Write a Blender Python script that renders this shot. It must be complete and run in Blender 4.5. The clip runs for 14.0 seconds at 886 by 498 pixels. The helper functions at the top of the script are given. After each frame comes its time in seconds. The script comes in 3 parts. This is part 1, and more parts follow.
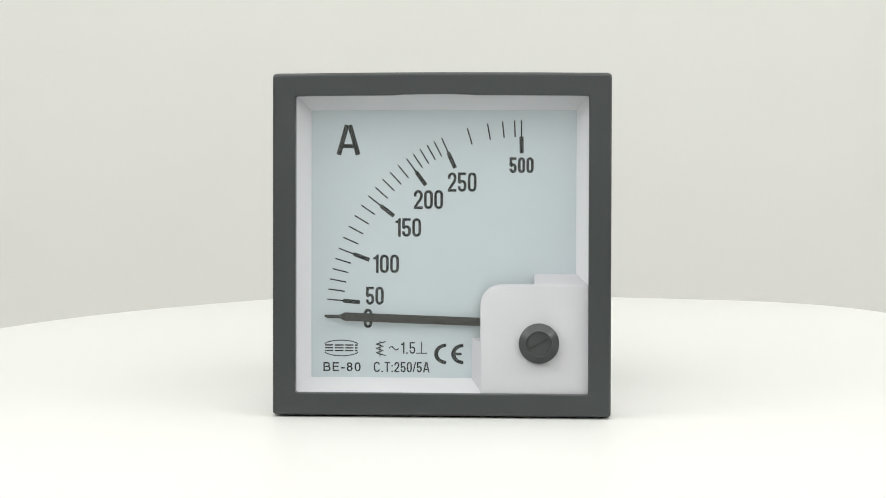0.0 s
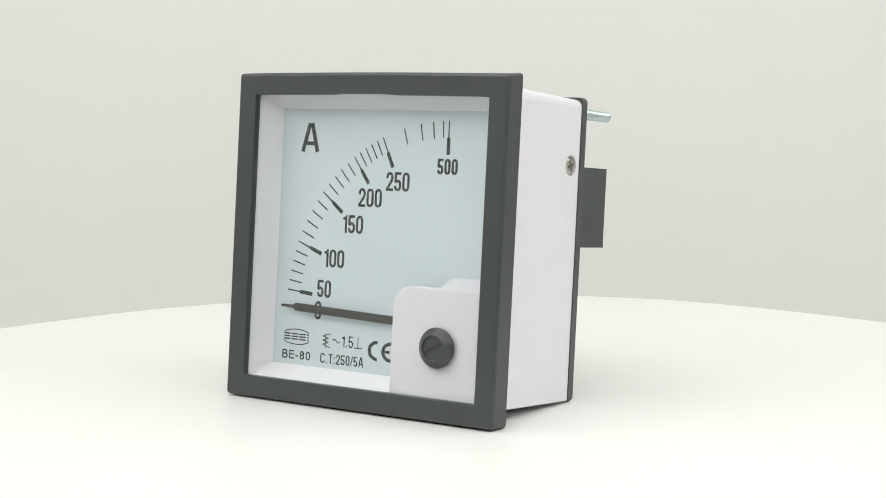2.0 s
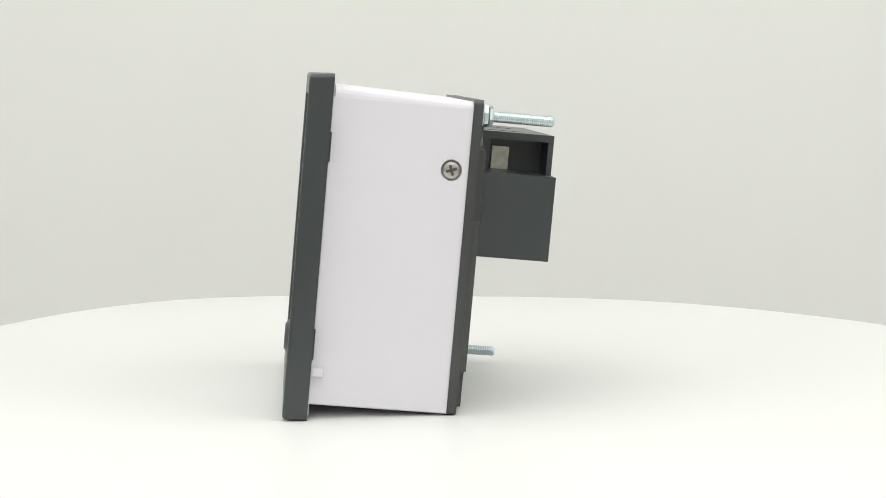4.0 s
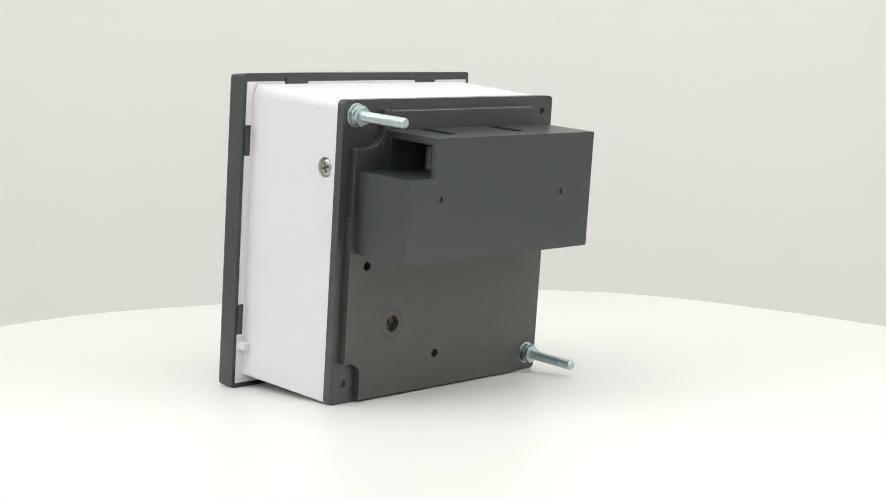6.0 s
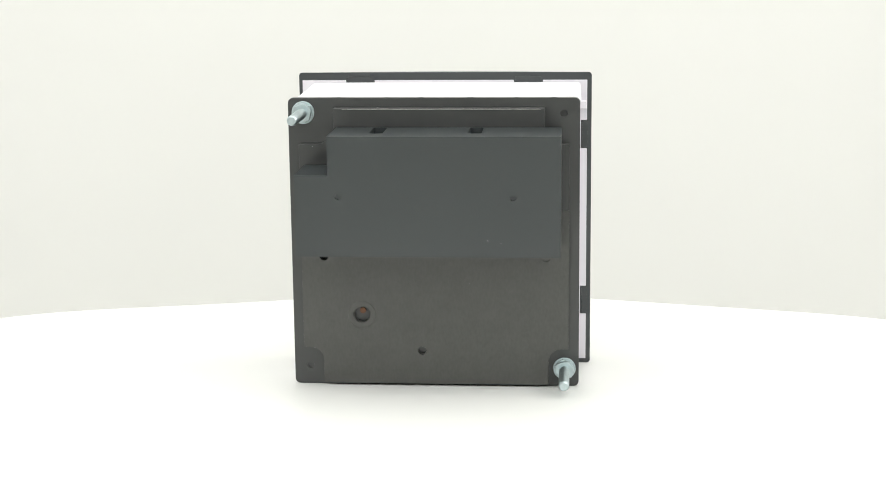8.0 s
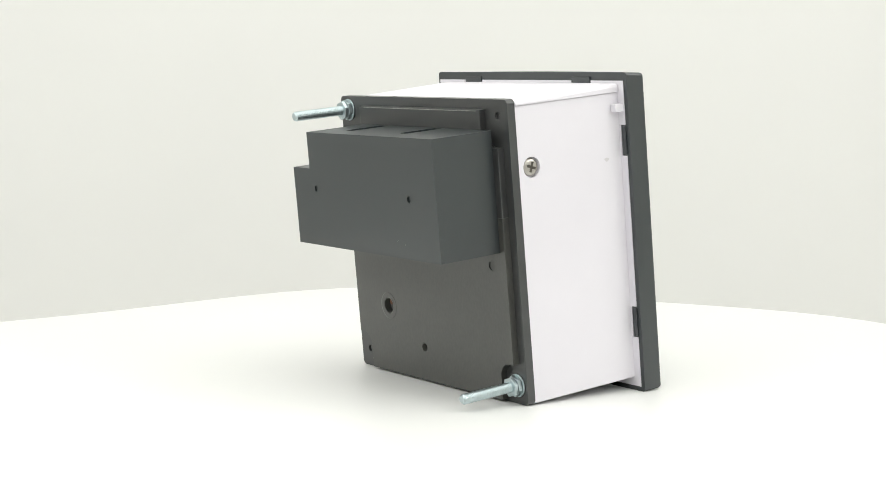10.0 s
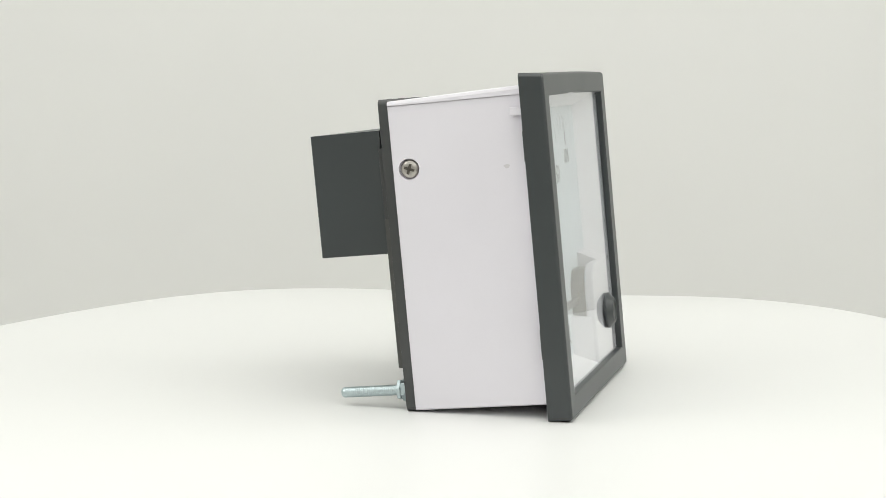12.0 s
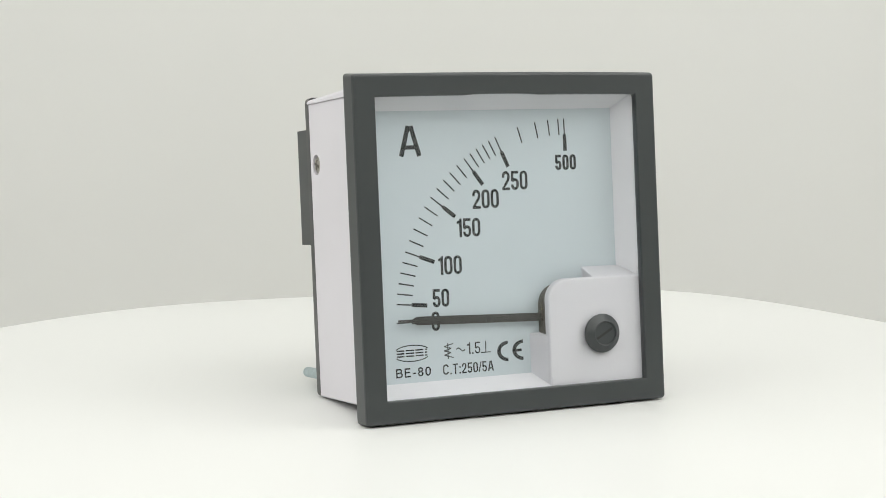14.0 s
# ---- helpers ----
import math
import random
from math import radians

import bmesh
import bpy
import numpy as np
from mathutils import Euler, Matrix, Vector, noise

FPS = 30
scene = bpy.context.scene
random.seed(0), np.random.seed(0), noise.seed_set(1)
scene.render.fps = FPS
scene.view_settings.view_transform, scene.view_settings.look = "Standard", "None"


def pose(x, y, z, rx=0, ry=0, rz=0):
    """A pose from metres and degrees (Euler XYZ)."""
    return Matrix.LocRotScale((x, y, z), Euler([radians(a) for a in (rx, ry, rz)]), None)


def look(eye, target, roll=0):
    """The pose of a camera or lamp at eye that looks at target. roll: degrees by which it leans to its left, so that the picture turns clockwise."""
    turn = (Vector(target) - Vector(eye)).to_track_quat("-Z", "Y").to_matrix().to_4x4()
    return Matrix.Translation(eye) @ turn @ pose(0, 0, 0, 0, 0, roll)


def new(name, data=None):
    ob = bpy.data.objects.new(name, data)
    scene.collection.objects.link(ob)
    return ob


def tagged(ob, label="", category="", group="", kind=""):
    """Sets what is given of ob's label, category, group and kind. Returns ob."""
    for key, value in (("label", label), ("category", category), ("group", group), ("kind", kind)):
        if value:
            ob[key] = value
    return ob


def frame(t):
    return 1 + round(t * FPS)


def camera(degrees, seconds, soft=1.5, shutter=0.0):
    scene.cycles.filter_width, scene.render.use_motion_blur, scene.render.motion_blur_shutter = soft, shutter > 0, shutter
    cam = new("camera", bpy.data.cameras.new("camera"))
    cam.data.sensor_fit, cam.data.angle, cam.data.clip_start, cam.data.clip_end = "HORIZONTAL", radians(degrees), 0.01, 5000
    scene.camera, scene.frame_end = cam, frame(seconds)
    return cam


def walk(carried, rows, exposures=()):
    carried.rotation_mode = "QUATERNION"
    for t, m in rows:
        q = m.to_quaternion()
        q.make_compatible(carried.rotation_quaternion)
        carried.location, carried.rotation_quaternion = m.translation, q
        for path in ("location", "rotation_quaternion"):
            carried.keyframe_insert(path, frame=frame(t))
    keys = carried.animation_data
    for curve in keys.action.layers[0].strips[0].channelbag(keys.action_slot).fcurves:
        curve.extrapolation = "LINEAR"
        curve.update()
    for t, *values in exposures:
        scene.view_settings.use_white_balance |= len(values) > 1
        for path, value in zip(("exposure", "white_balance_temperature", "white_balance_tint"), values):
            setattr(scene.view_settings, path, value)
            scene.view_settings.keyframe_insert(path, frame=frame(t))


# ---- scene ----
from mathutils import geometry

# ---- camera: on a tripod, it stands still ----
cam = camera(29.81, 14.0, soft=0.5)
EYE = (0.0, -0.42945, 0.08274)
AHEAD = (0.0, -0.42945 + math.cos(radians(6.236)), 0.08274 - math.sin(radians(6.236)))
walk(cam, [(0.0, look(EYE, AHEAD, -0.175)), (14.0, look(EYE, AHEAD, -0.175))],
     exposures=[(0.0, -0.09), (2.0, -0.08), (3.0, -0.09), (6.0, -0.04), (6.5, -0.05), (7.0, 0.07), (8.0, 0.24), (10.5, 0.11), (11.0, 0.08), (12.0, -0.13), (12.5, -0.2), (13.5, -0.18), (14.0, -0.21)])

# ---- light: a closed white photo tent, lamp panel above, added fills ----
world = bpy.data.worlds.new("tent_air")
world.use_nodes = True
world.node_tree.nodes["Background"].inputs[0].default_value = (1, 1, 1, 1)
world.node_tree.nodes["Background"].inputs[1].default_value = 0.1
scene.world = world


def area_lamp(name, at, target, size_x, size_y, watts, colour):
    data = bpy.data.lights.new(name, "AREA")
    data.shape, data.size, data.size_y, data.energy, data.color = "RECTANGLE", size_x, size_y, watts, colour
    lamp = new(name, data)
    lamp.matrix_world = look(at, target)
    return lamp


area_lamp("ceiling_lamp", (0.02, -0.1, 0.46), (0.02, -0.1, 0.0), 0.62, 0.56, 1.72, (0.997, 1.0, 0.96))
# unseen fills, added at front and sides to even out the light
area_lamp("front_fill", (0.0, -0.62, 0.385), (0.0, -0.05, 0.02), 0.9, 0.26, 1.1, (0.997, 1.0, 0.98))
for side in (-1, 1):
    area_lamp("side_fill", (side * 0.49, -0.14, 0.40), (0.0, -0.07, 0.03), 0.5, 0.13, 1.05, (0.997, 1.0, 0.98))


# ---- materials ----
def material(name, colour, rough=0.5, metal=0.0, vary=0.05, scale=40.0, bump=0.0, bump_scale=900.0, grain=0.0, specular=0.5, stretch=1.0):
    m = bpy.data.materials.new(name)
    m.use_nodes = True
    nt = m.node_tree
    b = nt.nodes["Principled BSDF"]
    b.inputs["Metallic"].default_value = metal
    b.inputs["Specular IOR Level"].default_value = specular
    co = nt.nodes.new("ShaderNodeTexCoord")
    n1 = nt.nodes.new("ShaderNodeTexNoise")
    n1.inputs["Scale"].default_value, n1.inputs["Detail"].default_value = scale, 5.0
    n2 = nt.nodes.new("ShaderNodeTexNoise")
    n2.inputs["Scale"].default_value, n2.inputs["Detail"].default_value = bump_scale, 3.0
    nt.links.new(co.outputs["Object"], n1.inputs["Vector"])
    mp = nt.nodes.new("ShaderNodeMapping")
    mp.inputs["Scale"].default_value = (1.0, 1.0, stretch)
    nt.links.new(co.outputs["Object"], mp.inputs["Vector"])
    nt.links.new(mp.outputs["Vector"], n2.inputs["Vector"])
    add = nt.nodes.new("ShaderNodeMix")
    add.inputs["Factor"].default_value = grain
    nt.links.new(n1.outputs["Fac"], add.inputs["A"])
    nt.links.new(n2.outputs["Fac"], add.inputs["B"])
    ramp = nt.nodes.new("ShaderNodeValToRGB")
    lo, hi = 1.0 - vary, 1.0 + vary
    ramp.color_ramp.elements[0].position, ramp.color_ramp.elements[1].position = 0.3, 0.7
    ramp.color_ramp.elements[0].color = (*[c * lo for c in colour], 1)
    ramp.color_ramp.elements[1].color = (*[min(1.0, c * hi) for c in colour], 1)
    nt.links.new(add.outputs["Result"], ramp.inputs["Fac"])
    nt.links.new(ramp.outputs["Color"], b.inputs["Base Color"])
    rr = nt.nodes.new("ShaderNodeMapRange")
    rr.inputs["To Min"].default_value, rr.inputs["To Max"].default_value = rough * 0.88, min(1.0, rough * 1.12)
    nt.links.new(n1.outputs["Fac"], rr.inputs["Value"])
    nt.links.new(rr.outputs["Result"], b.inputs["Roughness"])
    if bump:
        bp = nt.nodes.new("ShaderNodeBump")
        bp.inputs["Strength"].default_value, bp.inputs["Distance"].default_value = bump, 0.0001
        nt.links.new(n2.outputs["Fac"], bp.inputs["Height"])
        nt.links.new(bp.outputs["Normal"], b.inputs["Normal"])
    return m


BLACK = material("black_moulded_plastic", (0.0235, 0.0295, 0.0315), 0.36, vary=0.06, bump=0.03, bump_scale=2500, specular=0.8)
BACK = material("black_back_plastic", (0.038, 0.04, 0.04), 0.32, vary=0.08, scale=120, bump=0.04, bump_scale=1700, specular=0.7)
# grained and scuffed; its paler tone also paints in the turntable's reflection
PANEL = material("scuffed_black_plastic_bounce_lit", (0.054, 0.055, 0.050), 0.34, vary=0.16, scale=240, bump=0.12, bump_scale=1700, grain=0.6, stretch=0.5, specular=0.7)
WHITE = material("white_moulded_plastic", (0.725, 0.705, 0.75), 0.42, vary=0.02, bump=0.08, bump_scale=1500)
INNER = material("white_inner_plastic", (0.765, 0.75, 0.78), 0.5, vary=0.015, bump=0.05)
DIAL = material("pale_dial_enamel", (0.53, 0.588, 0.622), 0.55, vary=0.012, bump=0.03)
INK = material("dark_printing_ink", (0.016, 0.02, 0.021), 0.6, vary=0.04, specular=0.3)
POINTER = material("black_lacquered_metal", (0.022, 0.021, 0.019), 0.5, vary=0.05)
COVER = material("greyish_white_cover_plastic", (0.635, 0.62, 0.655), 0.45, vary=0.015, bump=0.05)
RIDGE_GLINT = material("ridge_glint_plastic", (0.28, 0.28, 0.26), 0.4, vary=0.3, scale=900)
DRUM = material("dull_bronze_metal", (0.075, 0.066, 0.05), 0.4, 0.6, vary=0.1, scale=500)
ZINC = material("zinc_plated_steel", (0.50, 0.58, 0.60), 0.36, 1.0, vary=0.08, scale=700)
BRASS = material("glint_brass", (0.75, 0.6, 0.36), 0.25, 1.0, vary=0.1, scale=900)
DULL = material("dull_terminal_steel", (0.55, 0.53, 0.46), 0.35, 0.8, vary=0.2, scale=500)
COPPER = material("brown_copper_wire", (0.13, 0.065, 0.04), 0.45, 0.8, vary=0.2, scale=900)
NICKEL = material("nickel_plated_steel", (0.44, 0.42, 0.385), 0.3, 1.0, vary=0.08, scale=700)
TURN = material("white_turntable_sheet", (0.78, 0.785, 0.77), 0.4, vary=0.006, scale=6, bump=0.03, specular=0.3)
CLOTH = material("white_backdrop_cloth", (0.75, 0.75, 0.73), 0.9, vary=0.01, scale=3, specular=0.1)
DARK = material("slot_shade_plastic", (0.025, 0.025, 0.025), 0.6, vary=0.03)


def glass_material():
    m = bpy.data.materials.new("clear_window_glass")
    m.use_nodes = True
    b = m.node_tree.nodes["Principled BSDF"]
    b.inputs["Base Color"].default_value = (0.985, 1.0, 0.995, 1)
    b.inputs["Roughness"].default_value = 0.0
    b.inputs["IOR"].default_value = 1.45
    b.inputs["Transmission Weight"].default_value = 1.0
    return m


SHADED = material("shaded_screw_recess", (0.13, 0.12, 0.105), 0.4, 0.8, vary=0.2, scale=2000)
SCUFF = material("grey_scuff", (0.6, 0.58, 0.6), 0.6, vary=0.05)
GLASS = glass_material()

# ---- mesh helpers; lengths in millimetres ----
MM = 0.001


def thing(name, label, category, group="", kind=""):
    ob = new(name)
    ob.empty_display_size = 0.01
    return tagged(ob, label, category, group, kind)


def part(name, bm, mat, parent=None, label="", smooth=False, bevel=0.0, segments=2):
    bmesh.ops.recalc_face_normals(bm, faces=bm.faces)
    me = bpy.data.meshes.new(name)
    for f in bm.faces:
        f.smooth = smooth or bevel > 0
    bm.to_mesh(me)
    bm.free()
    me.materials.append(mat)
    ob = new(name, me)
    ob.parent = parent
    if label:
        tagged(ob, label)
    if bevel:
        b = ob.modifiers.new("worn_edge", "BEVEL")
        b.width, b.segments, b.limit_method, b.angle_limit = bevel * MM, segments, "ANGLE", radians(35)
        b.harden_normals = True
    return ob


def rect(x0, z0, x1, z1, r=0.0, n=4):
    """A rectangle's outline, anticlockwise, with rounded corners."""
    if r <= 0:
        return [(x0, z0), (x1, z0), (x1, z1), (x0, z1)]
    out = []
    for cx, cz, a in ((x1 - r, z0 + r, -90), (x1 - r, z1 - r, 0), (x0 + r, z1 - r, 90), (x0 + r, z0 + r, 180)):
        for k in range(n + 1):
            g = radians(a + 90 * k / n)
            out.append((cx + r * math.cos(g), cz + r * math.sin(g)))
    return out


def circle(cx, cz, r, n=20):
    return [(cx + r * math.cos(2 * math.pi * k / n), cz + r * math.sin(2 * math.pi * k / n)) for k in range(n)]


def to_xz(u, v, w):
    return Vector((u, w, v)) * MM


def to_xy(u, v, w):
    return Vector((u, v, w)) * MM


def to_yz(u, v, w):
    return Vector((w, u, v)) * MM


def prism(bm, outer, w0, w1, holes=(), depth=None, place=to_xz):
    """An outline pushed from w0 to w1; holes go through, or as deep as depth from w1."""
    outlines = [outer, *holes]
    flat = [Vector((u, v, 0)) for o in outlines for u, v in o]
    tris = geometry.tessellate_polygon([[Vector((u, v, 0)) for u, v in o] for o in outlines])
    top = [bm.verts.new(place(p.x, p.y, w1)) for p in flat]
    solid_bottom = depth is not None or not holes
    if solid_bottom:
        low = [bm.verts.new(place(u, v, w0)) for u, v in outer]
        bm.faces.new(list(reversed(low)))
    else:
        low = [bm.verts.new(place(p.x, p.y, w0)) for p in flat]
        for t in tris:
            bm.faces.new([low[i] for i in reversed(t)])
    for t in tris:
        bm.faces.new([top[i] for i in t])
    n = len(outer)
    for k in range(n):
        bm.faces.new((low[k], low[(k + 1) % n], top[(k + 1) % n], top[k]))
    base = n
    for h in holes:
        m = len(h)
        if depth is not None:
            end = w1 + (depth if w0 > w1 else -depth)
            floor = [bm.verts.new(place(u, v, end)) for u, v in h]
            bm.faces.new(floor)
        else:
            floor = low[base:base + m]
        for k in range(m):
            a, b = k, (k + 1) % m
            bm.faces.new((top[base + a], top[base + b], floor[b], floor[a]))
        base += m


def loft(bm, loops, close=False, cap=(False, False)):
    """Joins outlines with equal numbers of points; each is a list of vectors in metres."""
    rows = [[bm.verts.new(p) for p in loop] for loop in loops]
    pairs = list(zip(rows, rows[1:])) + ([(rows[-1], rows[0])] if close else [])
    for a, b in pairs:
        n = len(a)
        for k in range(n):
            bm.faces.new((a[k], a[(k + 1) % n], b[(k + 1) % n], b[k]))
    if cap[0]:
        bm.faces.new(rows[0])
    if cap[1]:
        bm.faces.new(rows[-1])


def ring_y(x, z, y, r, n=24, turn=0.0):
    return [Vector((x + r * math.cos(turn + 2 * math.pi * k / n), y, z + r * math.sin(turn + 2 * math.pi * k / n))) * MM for k in range(n)]


def ring_x(x, y, z, r, n=24):
    return [Vector((x, y + r * math.cos(2 * math.pi * k / n), z + r * math.sin(2 * math.pi * k / n))) * MM for k in range(n)]


def ribbon(bm, pts, width, y0, y1, closed=False):
    """A stroke of even width along points, mitred at its bends."""
    n, loops = len(pts), []
    for k in range(n):
        p = Vector(pts[k])
        before = Vector(pts[k - 1]) if k or closed else None
        after = Vector(pts[(k + 1) % n]) if k < n - 1 or closed else None
        d0 = (p - before).normalized() if before else (after - p).normalized()
        d1 = (after - p).normalized() if after else d0
        n0, n1 = Vector((-d0.y, d0.x)), Vector((-d1.y, d1.x))
        m = (n0 + n1).normalized()
        m *= width / 2 / max(0.5, m.dot(n0))
        a, b = p + m, p - m
        loops.append([to_xz(a.x, a.y, y0), to_xz(a.x, a.y, y1), to_xz(b.x, b.y, y1), to_xz(b.x, b.y, y0)])
    loft(bm, loops, close=closed, cap=(not closed, not closed))


def arc(cx, cz, rx, rz, a0, a1, n=10):
    return [(cx + rx * math.cos(radians(a0 + (a1 - a0) * k / n)), cz + rz * math.sin(radians(a0 + (a1 - a0) * k / n))) for k in range(n + 1)]


def glyph(bm, c, x, z, w, h, s, y0, y1):
    """One narrow sans-serif character in the cell w by h at x, z, drawn with strokes of width s."""
    e = s / 2
    l, r, lo, hi, mx = x + e, x + w - e, z + e, z + h - e, x + w / 2
    rx = (w - s) / 2
    rz = min(rx * 1.15, (h - s) / 2)

    def line(pts, closed=False, lift=0.0):
        ribbon(bm, pts, s, y0, y1 - lift, closed)

    if c == "0":
        line(arc(mx, hi - rz, rx, rz, 0, 180) + arc(mx, lo + rz, rx, rz, 180, 360), True)
    elif c == "1":
        x1 = x + w
        prism(bm, [(x1 - s, z), (x1, z), (x1, z + h), (x1 - 0.7 * s, z + h), (x1 - s, z + 0.91 * h), (x, z + 0.84 * h), (x, z + 0.73 * h), (x1 - s, z + 0.73 * h)], y0, y1)
    elif c == "2":
        line([(l, z + 0.66 * h)] + arc(mx, hi - rz, rx, rz, 180, 0) + [(r, z + 0.66 * h), (r - 0.1 * w, z + 0.52 * h), (l + 0.22 * w, z + 0.27 * h), (l, z + 0.14 * h), (l, z + s)])
        line([(x, lo), (x + w, lo)], lift=0.002)
    elif c == "5":
        line([(x + 0.96 * w, hi), (l + 0.04 * w, hi), (l, z + 0.46 * h)])
        top = z + 0.62 * h - e
        line([(l, z + 0.48 * h)] + arc(mx, top - rz, rx, rz, 140, 0) + arc(mx, lo + rz, rx, rz, 0, -180) + [(l, z + 0.29 * h)], lift=0.002)
    elif c == "8":
        mid = z + 0.53 * h
        line(arc(mx, (hi + mid) / 2, 0.9 * rx, (hi - mid) / 2, 0, 351, 19), True)
        line(arc(mx, (lo + mid) / 2, rx, (mid - lo) / 2, 0, 351, 19), True, 0.002)
    elif c == "A":
        t = 0.62 * s
        line([(x + 0.5 * s, z), (mx - t * 0.45, z + h)])
        line([(x + w - 0.5 * s, z), (mx + t * 0.45, z + h)], lift=0.002)
        ribbon(bm, [(x + 0.22 * w, z + 0.29 * h), (x + 0.78 * w, z + 0.29 * h)], 0.85 * s, y0, y1 - 0.004)
    elif c == "B":
        mid = z + 0.52 * h
        for b0, b1, k in ((mid, hi, 0.92), (lo, mid, 1.0)):
            q = (b1 - b0) / 2
            line([(l, b0), (l + 0.4 * w, b0)] + arc(x + k * w - e - q, b0 + q, q, q, -90, 90) + [(l + 0.4 * w, b1), (l, b1)], lift=0.002 if k < 1 else 0.0)
        line([(l, z), (l, z + h)], lift=0.004)
    elif c == "E":
        line([(x + w, lo), (l, lo), (l, hi), (x + 0.97 * w, hi)])
        line([(l, z + 0.53 * h), (x + 0.92 * w, z + 0.53 * h)], lift=0.002)
    elif c == "C":
        line(arc(mx, hi - 1.1 * rx, rx, 1.1 * rx, 15, 180) + arc(mx, lo + 1.1 * rx, rx, 1.1 * rx, 180, 345))
    elif c == "T":
        line([(x, hi), (x + w, hi)])
        line([(mx, z), (mx, hi)], lift=0.002)
    elif c == "/":
        ribbon(bm, [(x, z), (x + w, z + h)], 0.8 * s, y0, y1)
    elif c == "-":
        line([(x, z + 0.38 * h), (x + w, z + 0.38 * h)])
    else:
        for q in ((0.0,) if c == "." else (0.0, 0.56)):
            prism(bm, rect(mx - 0.55 * s, z + q * h, mx + 0.55 * s, z + q * h + 1.1 * s), y0, y1)


SHARES = {"1": 0.6, ".": 0.36, ":": 0.36, "-": 0.6, "/": 0.5, "C": 1.28, "T": 1.15, "A": 1.3, "B": 1.2, "E": 1.08}


def printed(name, words, x0, z0, x1, z1, stroke, gap, parent):
    """Printed narrow words that fill the box x0..x1, z0..z1 of the dial; one mesh."""
    shares = [SHARES.get(c, 1.0) for c in words]
    unit = (x1 - x0 - gap * (len(words) - 1)) / sum(shares)
    bm, x = bmesh.new(), x0
    for c, q in zip(words, shares):
        glyph(bm, c, x, z0, q * unit, z1 - z0, stroke, 7.999, 7.972)
        x += q * unit + gap
    part(name, bm, INK, parent)


# ---- the tent ----
def photo_tent():
    half, back, front, low, high, t = 0.55, 0.36, -0.85, -0.10, 0.48, 0.02
    # backdrop: one sheet that sweeps up from the floor
    bm = bmesh.new()
    prof = [(front, low)]
    r = 0.03
    for k in range(13):
        a = radians(90 * k / 12)
        prof.append((back - r + r * math.sin(a), low + r - r * math.cos(a)))
    prof.append((back, high))
    n = len(prof)
    rows = []
    for off in (0.0, 1.0):
        for x in (-half, half):
            rows.append([bm.verts.new((x, y + off * t * (0.0 if z == low else 1.0), z - off * t * (1.0 if z < high else 0.0))) for y, z in prof])
    for a, b in ((rows[0], rows[1]), (rows[3], rows[2])):
        for k in range(n - 1):
            bm.faces.new((a[k], b[k], b[k + 1], a[k + 1]))
    ob = part("backdrop", bm, CLOTH, smooth=True)
    tagged(ob, "plain white cloth backdrop sweeping up behind turntable", "backdrop", kind="structure")
    # unseen sides and top, plus an added white front that bounces light
    for name, x0, x1, y0, y1, z0, z1, label in (
            ("wall_west", -half - t, -half - 0.001, front, back + t, low, high, "plain white cloth side of photo tent"),
            ("wall_east", half + 0.001, half + t, front, back + t, low, high, "plain white cloth side of photo tent"),
            ("wall_south", -half, half, front - t, front - 0.001, low, high, "plain white cloth added behind camera to bounce light"),
            ("ceiling", -half, half, front, back, high + 0.001, high + t, "plain white cloth top of photo tent")):
        bm = bmesh.new()
        prism(bm, rect(x0 * 1000, y0 * 1000, x1 * 1000, y1 * 1000), z0 * 1000, z1 * 1000, place=to_xy)
        tagged(part(name, bm, CLOTH), label, "tent wall" if name != "ceiling" else "ceiling", kind="structure")


photo_tent()


# ---- turntable: a thin white disc whose rim is slightly warped ----
RIM = (0.35, 0.99, 0.14, 0.63, 0.58, -0.24, -0.35, -0.53, 0.26, -0.45, -0.42, -0.72, -0.09)


def rim_lift(a):
    z = RIM[0]
    for k in range(1, 7):
        z += RIM[2 * k - 1] * math.cos(k * a) + RIM[2 * k] * math.sin(k * a)
    return z + 0.45


def turntable():
    top = thing("turntable", "round matt white display turntable with slightly wavy rim", "turntable")
    bm = bmesh.new()
    n = 180
    loops = []
    radii = [0.6, 40, 70, 85, 100, 112, 124, 136, 148, 158, 166, 171, 174, 174.8, 175, 174.8, 174, 120, 0.6]
    for i, r in enumerate(radii):
        s = max(0.0, min(1.0, (r - 80) / 95))
        s = s * s * (3 - 2 * s)
        under = 0.0 if i <= 12 else (-0.25, -0.8, -1.4, -1.8, -1.8, -1.8)[i - 13]
        loops.append([Vector((r * math.cos(2 * math.pi * k / n), r * math.sin(2 * math.pi * k / n), s * rim_lift(2 * math.pi * k / n) + under)) * MM for k in range(n)])
    loft(bm, loops, cap=(True, True))
    part("disc", bm, TURN, top, smooth=True)
    bm = bmesh.new()
    loft(bm, [[Vector((r * math.cos(2 * math.pi * k / 64), r * math.sin(2 * math.pi * k / 64), z)) * MM for k in range(64)]
              for r, z in ((60, -1.9), (60, -20), (95, -24), (95, -98), (92, -100))], cap=(True, True))
    part("base", bm, TURN, top, "white drum-shaped base")
    return top


# ---- panel meter ----
W, H = 40.05, 81.15      # half the bezel's width, and its height


